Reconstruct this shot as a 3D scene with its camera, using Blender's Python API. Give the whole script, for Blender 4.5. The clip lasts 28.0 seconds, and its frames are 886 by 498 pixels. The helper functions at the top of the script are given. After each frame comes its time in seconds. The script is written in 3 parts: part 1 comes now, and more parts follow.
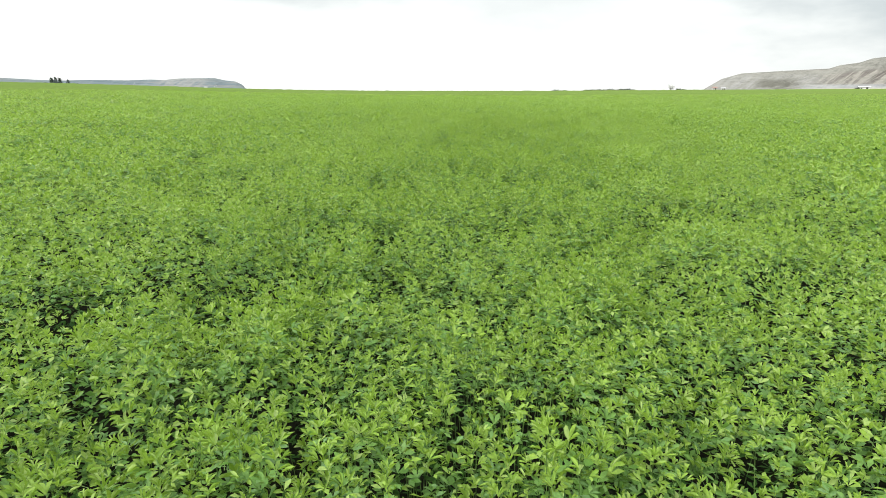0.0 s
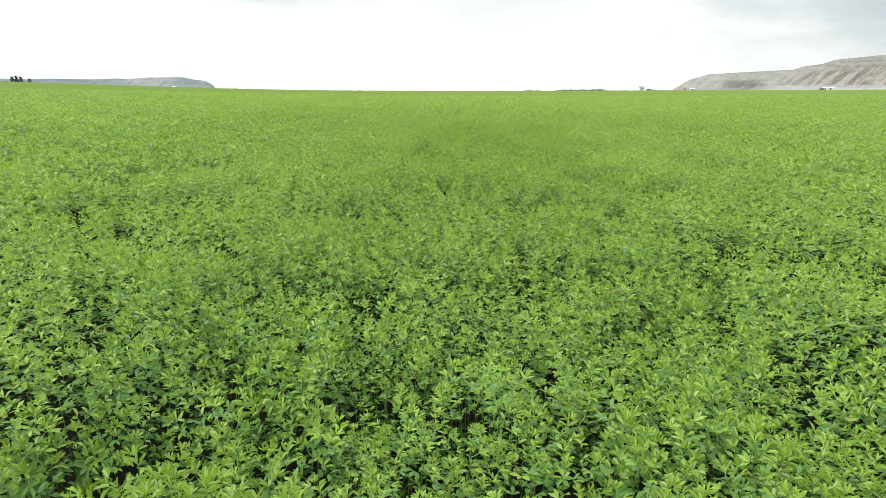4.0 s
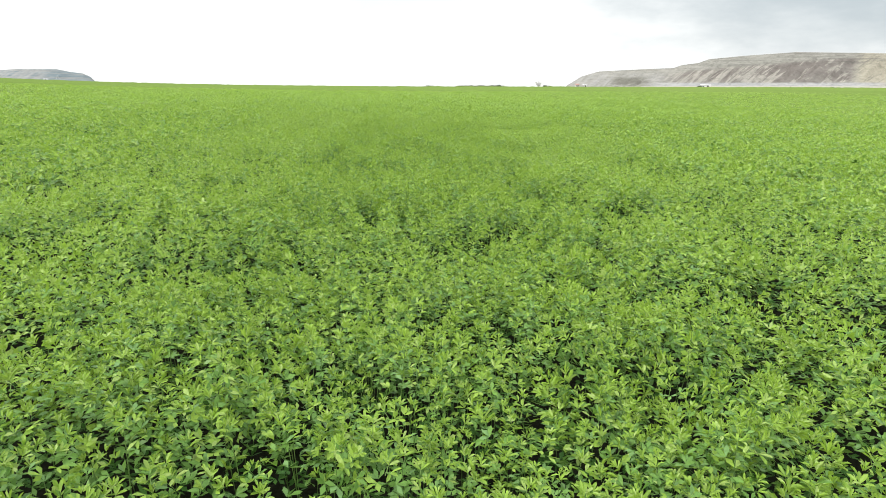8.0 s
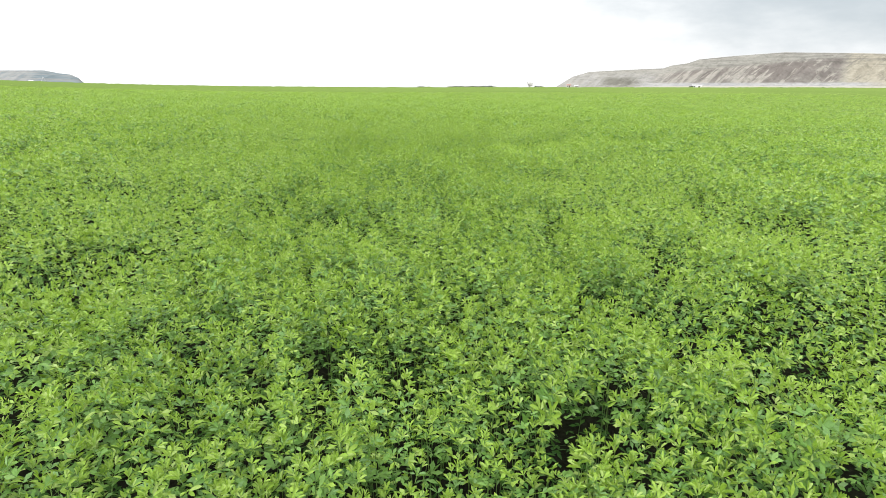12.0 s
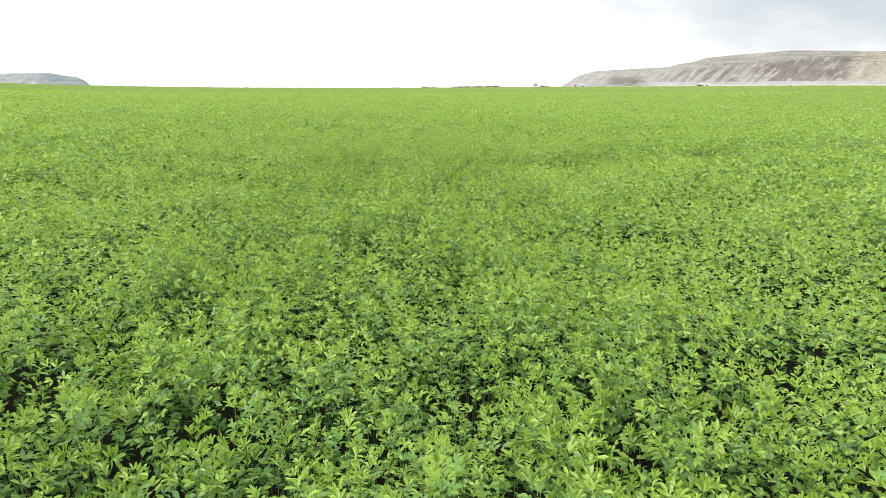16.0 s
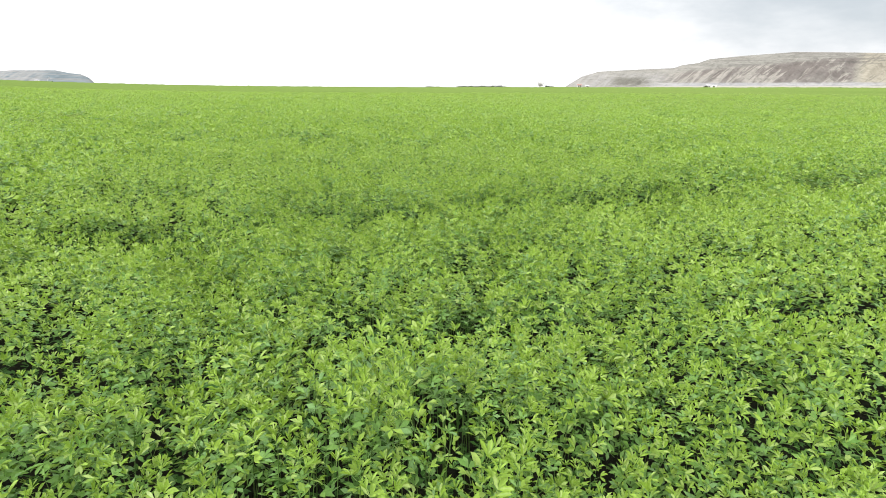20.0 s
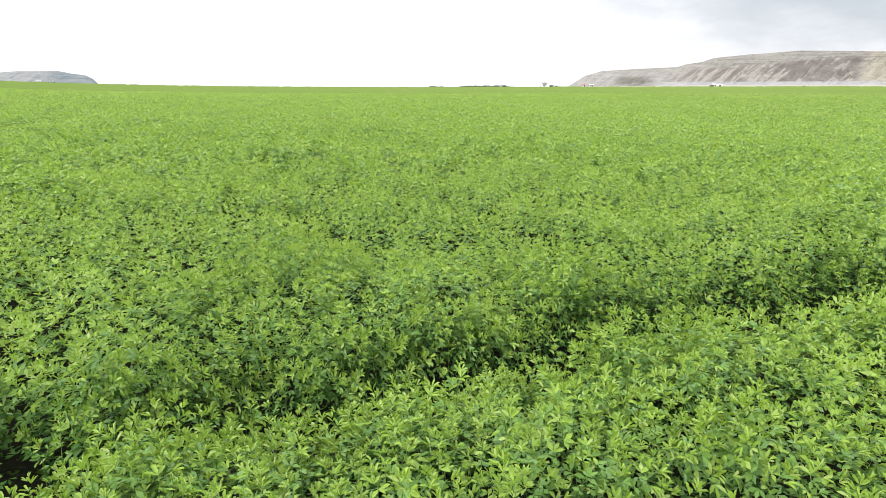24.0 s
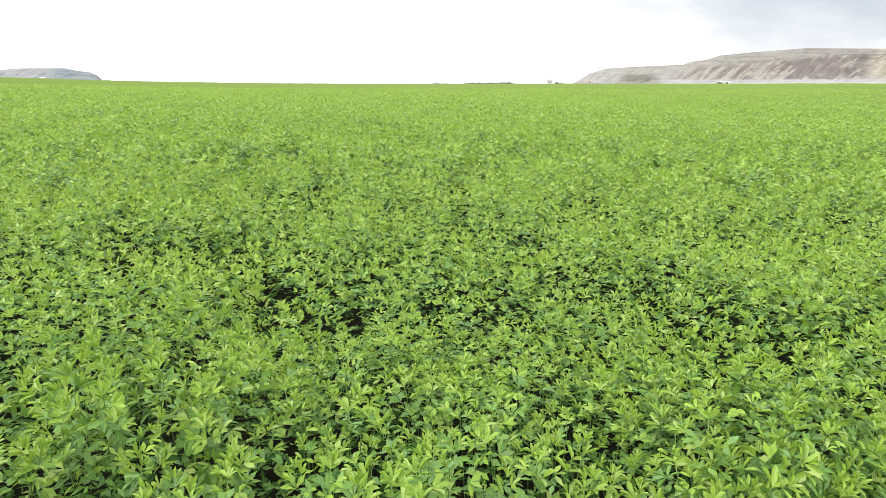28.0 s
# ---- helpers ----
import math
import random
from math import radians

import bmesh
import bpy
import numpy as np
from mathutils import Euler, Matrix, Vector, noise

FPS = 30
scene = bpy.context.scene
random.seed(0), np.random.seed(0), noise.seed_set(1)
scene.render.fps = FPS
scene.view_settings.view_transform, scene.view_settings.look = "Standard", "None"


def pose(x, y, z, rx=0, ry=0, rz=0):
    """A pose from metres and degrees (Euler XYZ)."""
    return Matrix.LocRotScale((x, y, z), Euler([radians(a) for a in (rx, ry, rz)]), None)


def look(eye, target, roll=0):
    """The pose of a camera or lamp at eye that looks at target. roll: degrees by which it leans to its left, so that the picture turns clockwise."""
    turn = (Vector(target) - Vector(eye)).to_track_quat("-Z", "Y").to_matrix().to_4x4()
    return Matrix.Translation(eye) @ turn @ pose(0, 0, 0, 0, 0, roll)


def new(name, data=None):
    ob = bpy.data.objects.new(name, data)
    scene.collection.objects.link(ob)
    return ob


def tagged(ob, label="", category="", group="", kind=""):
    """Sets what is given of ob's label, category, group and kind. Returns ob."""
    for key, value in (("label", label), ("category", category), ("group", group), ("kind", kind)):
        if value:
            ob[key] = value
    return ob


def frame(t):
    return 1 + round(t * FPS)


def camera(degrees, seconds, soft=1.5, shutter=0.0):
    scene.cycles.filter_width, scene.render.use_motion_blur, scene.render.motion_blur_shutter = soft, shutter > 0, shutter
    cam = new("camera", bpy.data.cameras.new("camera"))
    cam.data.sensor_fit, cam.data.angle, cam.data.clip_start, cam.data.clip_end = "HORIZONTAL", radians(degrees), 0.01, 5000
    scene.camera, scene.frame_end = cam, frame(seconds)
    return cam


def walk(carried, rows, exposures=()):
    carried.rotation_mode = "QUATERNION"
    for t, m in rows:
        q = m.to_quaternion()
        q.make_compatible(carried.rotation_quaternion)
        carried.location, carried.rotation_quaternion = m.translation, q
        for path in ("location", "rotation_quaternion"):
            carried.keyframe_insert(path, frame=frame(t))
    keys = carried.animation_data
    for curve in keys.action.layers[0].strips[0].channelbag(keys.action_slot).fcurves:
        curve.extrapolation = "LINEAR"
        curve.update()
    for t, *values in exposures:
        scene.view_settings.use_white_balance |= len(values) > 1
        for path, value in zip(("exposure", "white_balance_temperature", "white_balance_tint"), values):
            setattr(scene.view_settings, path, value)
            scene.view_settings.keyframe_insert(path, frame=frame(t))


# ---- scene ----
# ---------------------------------------------------------------- camera and path
cam = camera(71, 28.0, soft=0.7)

# seconds, x, y, z, heading to the right, tilt down, roll (degrees)
PATH = [
    (0, 1.337, -13.830, 1.331, -11.49, 14.89, 0.90),
    (0.5, 1.318, -13.801, 1.325, -11.53, 14.88, 0.88),
    (1, 1.296, -13.727, 1.323, -11.65, 14.86, 0.87),
    (1.5, 1.260, -13.605, 1.321, -11.72, 14.83, 0.88),
    (2, 1.219, -13.453, 1.318, -11.45, 14.82, 0.92),
    (2.5, 1.167, -13.282, 1.320, -10.96, 14.81, 0.95),
    (3, 1.106, -13.101, 1.335, -10.48, 14.87, 0.96),
    (3.5, 1.049, -12.930, 1.351, -9.82, 14.84, 0.99),
    (4, 0.995, -12.766, 1.350, -9.01, 14.86, 1.05),
    (4.5, 0.943, -12.611, 1.340, -8.05, 14.88, 1.13),
    (5, 0.893, -12.463, 1.326, -6.98, 14.91, 1.19),
    (5.5, 0.847, -12.324, 1.317, -5.81, 14.96, 1.24),
    (6, 0.802, -12.192, 1.320, -4.56, 15.00, 1.23),
    (6.5, 0.765, -12.052, 1.326, -3.36, 15.06, 1.24),
    (7, 0.727, -11.906, 1.327, -2.09, 15.09, 1.32),
    (7.5, 0.700, -11.732, 1.331, -0.96, 15.10, 1.41),
    (8, 0.667, -11.536, 1.338, -0.03, 15.08, 1.48),
    (8.5, 0.630, -11.330, 1.344, 0.85, 15.07, 1.52),
    (9, 0.601, -11.114, 1.351, 1.21, 15.07, 1.52),
    (9.5, 0.582, -10.876, 1.361, 1.13, 15.09, 1.52),
    (10, 0.572, -10.622, 1.371, 1.03, 15.09, 1.48),
    (10.5, 0.569, -10.356, 1.381, 0.91, 15.09, 1.41),
    (11, 0.562, -10.071, 1.387, 0.88, 15.06, 1.41),
    (11.5, 0.551, -9.753, 1.388, 0.79, 15.04, 1.40),
    (12, 0.536, -9.400, 1.382, 0.75, 15.01, 1.38),
    (12.5, 0.523, -8.998, 1.368, 0.75, 15.01, 1.32),
    (13, 0.514, -8.606, 1.366, 0.73, 14.99, 1.33),
    (13.5, 0.507, -8.224, 1.371, 0.68, 14.95, 1.37),
    (14, 0.503, -7.851, 1.379, 0.61, 14.94, 1.40),
    (14.5, 0.501, -7.488, 1.383, 0.51, 14.91, 1.36),
    (15, 0.502, -7.135, 1.374, 0.40, 14.94, 1.20),
    (15.5, 0.501, -6.805, 1.361, 0.33, 15.00, 1.06),
    (16, 0.501, -6.493, 1.349, 0.24, 14.99, 1.04),
    (16.5, 0.493, -6.185, 1.339, 0.21, 14.99, 1.06),
    (17, 0.488, -5.883, 1.333, 0.19, 14.97, 1.12),
    (17.5, 0.481, -5.593, 1.325, 0.14, 14.98, 1.19),
    (18, 0.463, -5.315, 1.314, 0.12, 14.98, 1.27),
    (18.5, 0.436, -5.061, 1.312, 0.14, 14.99, 1.34),
    (19, 0.405, -4.793, 1.319, 0.05, 15.03, 1.35),
    (19.5, 0.365, -4.523, 1.343, -0.02, 15.04, 1.34),
    (20, 0.322, -4.216, 1.360, 0.00, 15.04, 1.39),
    (20.5, 0.287, -3.908, 1.361, -0.01, 15.02, 1.46),
    (21, 0.261, -3.599, 1.356, -0.08, 14.98, 1.55),
    (21.5, 0.233, -3.295, 1.353, -0.17, 14.98, 1.60),
    (22, 0.197, -2.978, 1.346, -0.13, 15.01, 1.56),
    (22.5, 0.162, -2.676, 1.345, -0.14, 15.05, 1.50),
    (23, 0.131, -2.378, 1.356, -0.17, 15.06, 1.40),
    (23.5, 0.102, -2.084, 1.369, -0.23, 15.06, 1.31),
    (24, 0.077, -1.794, 1.377, -0.30, 15.07, 1.23),
    (24.5, 0.056, -1.508, 1.368, -0.38, 15.12, 1.19),
    (25, 0.038, -1.226, 1.332, -0.45, 15.23, 1.20),
    (25.5, 0.014, -0.956, 1.329, -0.49, 15.24, 1.19),
    (26, -0.013, -0.708, 1.339, -0.50, 15.28, 1.22),
    (26.5, -0.025, -0.496, 1.332, -0.52, 15.30, 1.22),
    (27, -0.017, -0.316, 1.293, -0.63, 15.31, 1.22),
    (27.5, -0.008, -0.155, 1.244, -0.65, 15.30, 1.26),
    (28, -0.000, 0.000, 1.172, -0.67, 15.29, 1.28),
]


def flown(x, y, z, turn, tilt, roll):
    a, b = radians(turn), radians(tilt)
    ahead = Vector((math.sin(a) * math.cos(b), math.cos(a) * math.cos(b), -math.sin(b)))
    eye = Vector((x, y, z))
    return look(eye, eye + ahead * 10, roll)


# seconds, stops, kelvin, tint
EXPOSURE = ((0, 0.53, 6500, 6), (3.5, 0.53, 6500, 6), (8, 0.61, 6500, 8), (17, 0.73, 6500, 11), (22, 0.70, 6500, 12), (25, 0.68, 6450, 13), (28, 0.74, 6500, 12))
walk(cam, [(t, flown(*row)) for t, *row in PATH], EXPOSURE)

# ---------------------------------------------------------------- sky, sun
SUN_UP, SUN_ROUND = radians(35), radians(-135)
world = bpy.data.worlds.new("overcast_sky")
scene.world = world
world.use_nodes = True


def graph(tree):
    """A short way to add nodes and join them."""
    tree.nodes.clear()

    def add(kind, put=None, **inputs):
        node = tree.nodes.new(kind)
        for key, value in (put or {}).items():
            setattr(node, key, value)
        for key, value in inputs.items():
            name = key.replace("_", " ")
            socket = node.inputs[int(key[1:])] if key[0] == "i" and key[1:].isdigit() else node.inputs[name]
            if isinstance(value, bpy.types.NodeSocket):
                tree.links.new(value, socket)
            else:
                socket.default_value = value
        return node
    return add


def ramp(add, fac, *stops):
    node = add("ShaderNodeValToRGB", Fac=fac)
    els = node.color_ramp.elements
    while len(els) < len(stops):
        els.new(0.5)
    for el, (pos, col) in zip(els, stops):
        el.position = pos
        el.color = (*col, 1) if isinstance(col, tuple) else (col, col, col, 1)
    return node.outputs["Color"]


def mixed(add, fac, a, b, how="MIX"):
    node = add("ShaderNodeMix", dict(data_type="RGBA", blend_type=how), i0=fac, i6=a, i7=b)
    return node.outputs[2]


def build_sky():
    add = graph(world.node_tree)
    sky = add("ShaderNodeTexSky", dict(sky_type="NISHITA", sun_disc=False, sun_elevation=SUN_UP, sun_rotation=SUN_ROUND, air_density=1.2, dust_density=3.0)).outputs[0]
    blue = add("ShaderNodeVectorMath", dict(operation="SCALE"), i0=sky, Scale=0.12).outputs[0]
    way = add("ShaderNodeTexCoord").outputs["Generated"]
    # the cloud sheet is pulled flat towards the horizon
    split = add("ShaderNodeSeparateXYZ", i0=way)
    bearing = add("ShaderNodeMath", dict(operation="ARCTAN2"), i0=split.outputs[0], i1=split.outputs[1]).outputs[0]
    height = add("ShaderNodeMath", dict(operation="ARCSINE"), i0=split.outputs[2]).outputs[0]
    stretch = add("ShaderNodeMapping", Vector=way, Scale=(1.0, 1.0, 3.0)).outputs[0]
    rough = add("ShaderNodeTexNoise", Vector=stretch, Scale=9.0, Detail=7.0, Roughness=0.55).outputs[0]
    general = add("ShaderNodeTexNoise", Vector=stretch, Scale=2.2, Detail=6.0).outputs[0]
    cover = ramp(add, general, (0.50, 0.0), (0.75, 0.5))
    clear = ramp(add, height, (0.10, 0.0), (0.30, 1.0))
    cover = add("ShaderNodeMath", dict(operation="MULTIPLY"), i0=cover, i1=clear).outputs[0]
    # single cloud banks: bearing, height and half sizes in degrees, thickness
    for b, h, wide, tall, thick in CLOUDS:
        u = add("ShaderNodeMath", dict(operation="MULTIPLY_ADD"), i0=bearing, i1=57.3 / wide, i2=-b / wide).outputs[0]
        v = add("ShaderNodeMath", dict(operation="MULTIPLY_ADD"), i0=height, i1=57.3 / tall, i2=-h / tall).outputs[0]
        flat = add("ShaderNodeCombineXYZ", i0=u, i1=v, i2=0.0).outputs[0]
        d = add("ShaderNodeVectorMath", dict(operation="LENGTH"), i0=flat).outputs["Value"]
        d = add("ShaderNodeMath", dict(operation="MULTIPLY_ADD"), i0=rough, i1=0.75, i2=d).outputs[0]
        bank = add("ShaderNodeMapRange", dict(interpolation_type="SMOOTHSTEP"), Value=d, From_Min=1.55, From_Max=0.55, To_Min=0.0, To_Max=thick).outputs[0]
        cover = add("ShaderNodeMath", dict(operation="MAXIMUM"), i0=cover, i1=bank).outputs[0]
    # an overcast sky is several times brighter overhead than at the horizon
    white = ramp(add, split.outputs[2], (0.0, (0.78, 0.78, 0.78)), (0.14, (0.82, 0.82, 0.82)), (0.36, (1.8, 1.8, 1.8)), (1.0, (2.5, 2.5, 2.5)))
    grey = ramp(add, split.outputs[2], (0.0, (0.385, 0.425, 0.455)), (0.14, (0.385, 0.425, 0.455)), (0.36, (1.0, 1.05, 1.1)), (1.0, (1.5, 1.55, 1.6)))
    cloud = mixed(add, cover, white, grey)
    col = mixed(add, 0.95, blue, cloud)
    add("ShaderNodeOutputWorld", Surface=add("ShaderNodeBackground", Color=col, Strength=1.0).outputs[0])


CLOUDS = ((37, 8.2, 33, 9.0, 1.0), (-4, 9.2, 13, 6.0, 0.42), (-23, 8.2, 11, 3.0, 0.70), (75, 18, 22, 7, 0.9), (-70, 18, 25, 8, 0.8))
build_sky()

sun = new("sun", bpy.data.lights.new("sun", "SUN"))
sun.data.energy, sun.data.angle, sun.data.color = 2.4, radians(15), (1.0, 0.96, 0.9)
sun.rotation_euler = (math.pi / 2 - SUN_UP, 0, math.pi - SUN_ROUND)

# ---------------------------------------------------------------- materials


def material(name, paint):
    mat = bpy.data.materials.new(name)
    mat.use_nodes = True
    add = graph(mat.node_tree)
    add("ShaderNodeOutputMaterial", Surface=paint(add))
    return mat


def leaf_paint(dark, light, odd, rough, gloss, through_part):
    """Leaf green that differs from leaf to leaf and from patch to patch; odd is the hue of one leaf in five."""
    def paint(add):
        own = add("ShaderNodeNewGeometry").outputs["Random Per Island"]
        where = add("ShaderNodeTexCoord").outputs["Object"]
        patch = add("ShaderNodeTexNoise", Vector=where, Scale=1.1, Detail=4.0).outputs[0]
        tone = add("ShaderNodeMath", dict(operation="MULTIPLY_ADD"), i0=patch, i1=0.9, i2=-0.32).outputs[0]
        tone = add("ShaderNodeMath", dict(operation="MULTIPLY_ADD", use_clamp=True), i0=own, i1=0.75, i2=tone).outputs[0]
        base = mixed(add, tone, (*dark, 1), (*light, 1))
        other = add("ShaderNodeTexWhiteNoise", dict(noise_dimensions="1D"), W=add("ShaderNodeMath", dict(operation="MULTIPLY"), i0=own, i1=917.0).outputs[0]).outputs["Value"]
        base = mixed(add, ramp(add, other, (0.74, 0.0), (0.86, 0.8)), base, (*odd, 1))
        grain = add("ShaderNodeTexNoise", Vector=where, Scale=190.0, Detail=2.0).outputs[0]
        base = mixed(add, 0.35, base, ramp(add, grain, (0.3, 0.4), (0.7, 1.15)), "MULTIPLY")
        body = add("ShaderNodeBsdfPrincipled", Base_Color=base, Roughness=rough, Specular_IOR_Level=gloss).outputs[0]
        glow = add("ShaderNodeBsdfTranslucent", Color=mixed(add, 0.4, base, (0.27, 0.42, 0.04, 1))).outputs[0]
        return add("ShaderNodeMixShader", i0=through_part, i1=body, i2=glow).outputs[0]
    return paint


LEAF_YOUNG = material("young_leaf", leaf_paint((0.134, 0.240, 0.026), (0.252, 0.382, 0.054), (0.295, 0.395, 0.115), 0.40, 0.28, 0.38))
LEAF_MID = material("full_leaf", leaf_paint((0.069, 0.158, 0.025), (0.130, 0.243, 0.048), (0.120, 0.222, 0.076), 0.40, 0.24, 0.28))
# old leaf green, darkened further to hold the shade low in the crop
LEAF_OLD_SHADED = material("grown_leaf_shaded", leaf_paint((0.021, 0.062, 0.012), (0.048, 0.106, 0.023), (0.040, 0.090, 0.028), 0.55, 0.03, 0.12))


def stem_paint(add):
    where = add("ShaderNodeTexCoord").outputs["Object"]
    n = add("ShaderNodeTexNoise", Vector=where, Scale=40.0, Detail=3.0).outputs[0]
    return add("ShaderNodeBsdfPrincipled", Base_Color=ramp(add, n, (0.35, (0.06, 0.12, 0.025)), (0.7, (0.11, 0.175, 0.05))), Roughness=0.5, Specular_IOR_Level=0.1).outputs[0]


STEM = material("stem", stem_paint)


def straw_paint(add):
    own = add("ShaderNodeNewGeometry").outputs["Random Per Island"]
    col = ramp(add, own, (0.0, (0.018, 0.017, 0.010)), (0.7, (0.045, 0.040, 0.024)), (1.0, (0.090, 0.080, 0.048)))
    return add("ShaderNodeBsdfPrincipled", Base_Color=col, Roughness=0.8, Specular_IOR_Level=0.1).outputs[0]


STRAW = material("dry_litter", straw_paint)


def canopy_paint(add):
    where = add("ShaderNodeTexCoord").outputs["Object"]
    fine = add("ShaderNodeTexNoise", Vector=where, Scale=9.0, Detail=6.0, Roughness=0.7).outputs[0]
    broad = add("ShaderNodeTexNoise", Vector=where, Scale=0.05, Detail=5.0).outputs[0]
    col = ramp(add, fine, (0.3, (0.068, 0.106, 0.026)), (0.5, (0.096, 0.139, 0.036)), (0.7, (0.124, 0.171, 0.048)))
    col = mixed(add, 0.5, col, ramp(add, broad, (0.35, (0.80, 0.86, 0.78)), (0.65, (1.0, 1.0, 1.0))), "MULTIPLY")
    bump = add("ShaderNodeBump", Height=fine, Strength=0.6, Distance=0.05).outputs[0]
    return add("ShaderNodeBsdfDiffuse", Color=col, Roughness=0.5, Normal=bump).outputs[0]


CANOPY = material("far_crop", canopy_paint)


def shaded_soil_paint(add):
    where = add("ShaderNodeTexCoord").outputs["Object"]
    fine = add("ShaderNodeTexNoise", Vector=where, Scale=30.0, Detail=8.0, Roughness=0.65).outputs[0]
    broad = add("ShaderNodeTexNoise", Vector=where, Scale=1.3, Detail=4.0).outputs[0]
    # soil tones taken nearly to black, so the shade between plants is painted in
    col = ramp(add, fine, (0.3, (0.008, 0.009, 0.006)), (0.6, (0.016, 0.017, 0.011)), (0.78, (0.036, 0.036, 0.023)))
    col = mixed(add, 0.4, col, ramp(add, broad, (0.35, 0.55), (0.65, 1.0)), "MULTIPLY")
    bump = add("ShaderNodeBump", Height=fine, Strength=0.8, Distance=0.02).outputs[0]
    return add("ShaderNodeBsdfPrincipled", Base_Color=col, Roughness=0.9, Specular_IOR_Level=0.0, Normal=bump).outputs[0]


SOIL_SHADED = material("soil", shaded_soil_paint)


def steppe_paint(add):
    where = add("ShaderNodeTexCoord").outputs["Object"]
    fine = add("ShaderNodeTexNoise", Vector=where, Scale=0.02, Detail=8.0).outputs[0]
    col = ramp(add, fine, (0.35, (0.130, 0.126, 0.092)), (0.5, (0.185, 0.170, 0.138)), (0.65, (0.140, 0.150, 0.098)))
    return add("ShaderNodeBsdfPrincipled", Base_Color=col, Roughness=0.9).outputs[0]


STEPPE = material("dry_grassland", steppe_paint)


def hill_nodes(add):
    """Bearing in degrees, height in metres, and a noise that runs down the slope at a slant."""
    where = add("ShaderNodeTexCoord").outputs["Object"]
    xyz = add("ShaderNodeSeparateXYZ", i0=where)
    turn = add("ShaderNodeMath", dict(operation="ARCTAN2"), i0=xyz.outputs[0], i1=xyz.outputs[1]).outputs[0]
    bearing = add("ShaderNodeMath", dict(operation="MULTIPLY"), i0=turn, i1=57.296).outputs[0]
    high = xyz.outputs[2]
    across = add("ShaderNodeMath", dict(operation="MULTIPLY_ADD"), i0=high, i1=-0.030, i2=bearing).outputs[0]
    run = add("ShaderNodeCombineXYZ", i0=across, i1=add("ShaderNodeMath", dict(operation="MULTIPLY"), i0=high, i1=0.010).outputs[0], i2=0.0).outputs[0]
    return where, bearing, high, run


def between(add, value, a, b, c, d):
    """1 from b to c, falling to 0 at a and d."""
    up = add("ShaderNodeMapRange", dict(interpolation_type="SMOOTHSTEP"), Value=value, From_Min=a, From_Max=b).outputs[0]
    fall = add("ShaderNodeMapRange", dict(interpolation_type="SMOOTHSTEP"), Value=value, From_Min=d, From_Max=c).outputs[0]
    return add("ShaderNodeMath", dict(operation="MULTIPLY"), i0=up, i1=fall).outputs[0]


def times(add, a, b):
    return add("ShaderNodeMath", dict(operation="MULTIPLY", use_clamp=True), i0=a, i1=b).outputs[0]


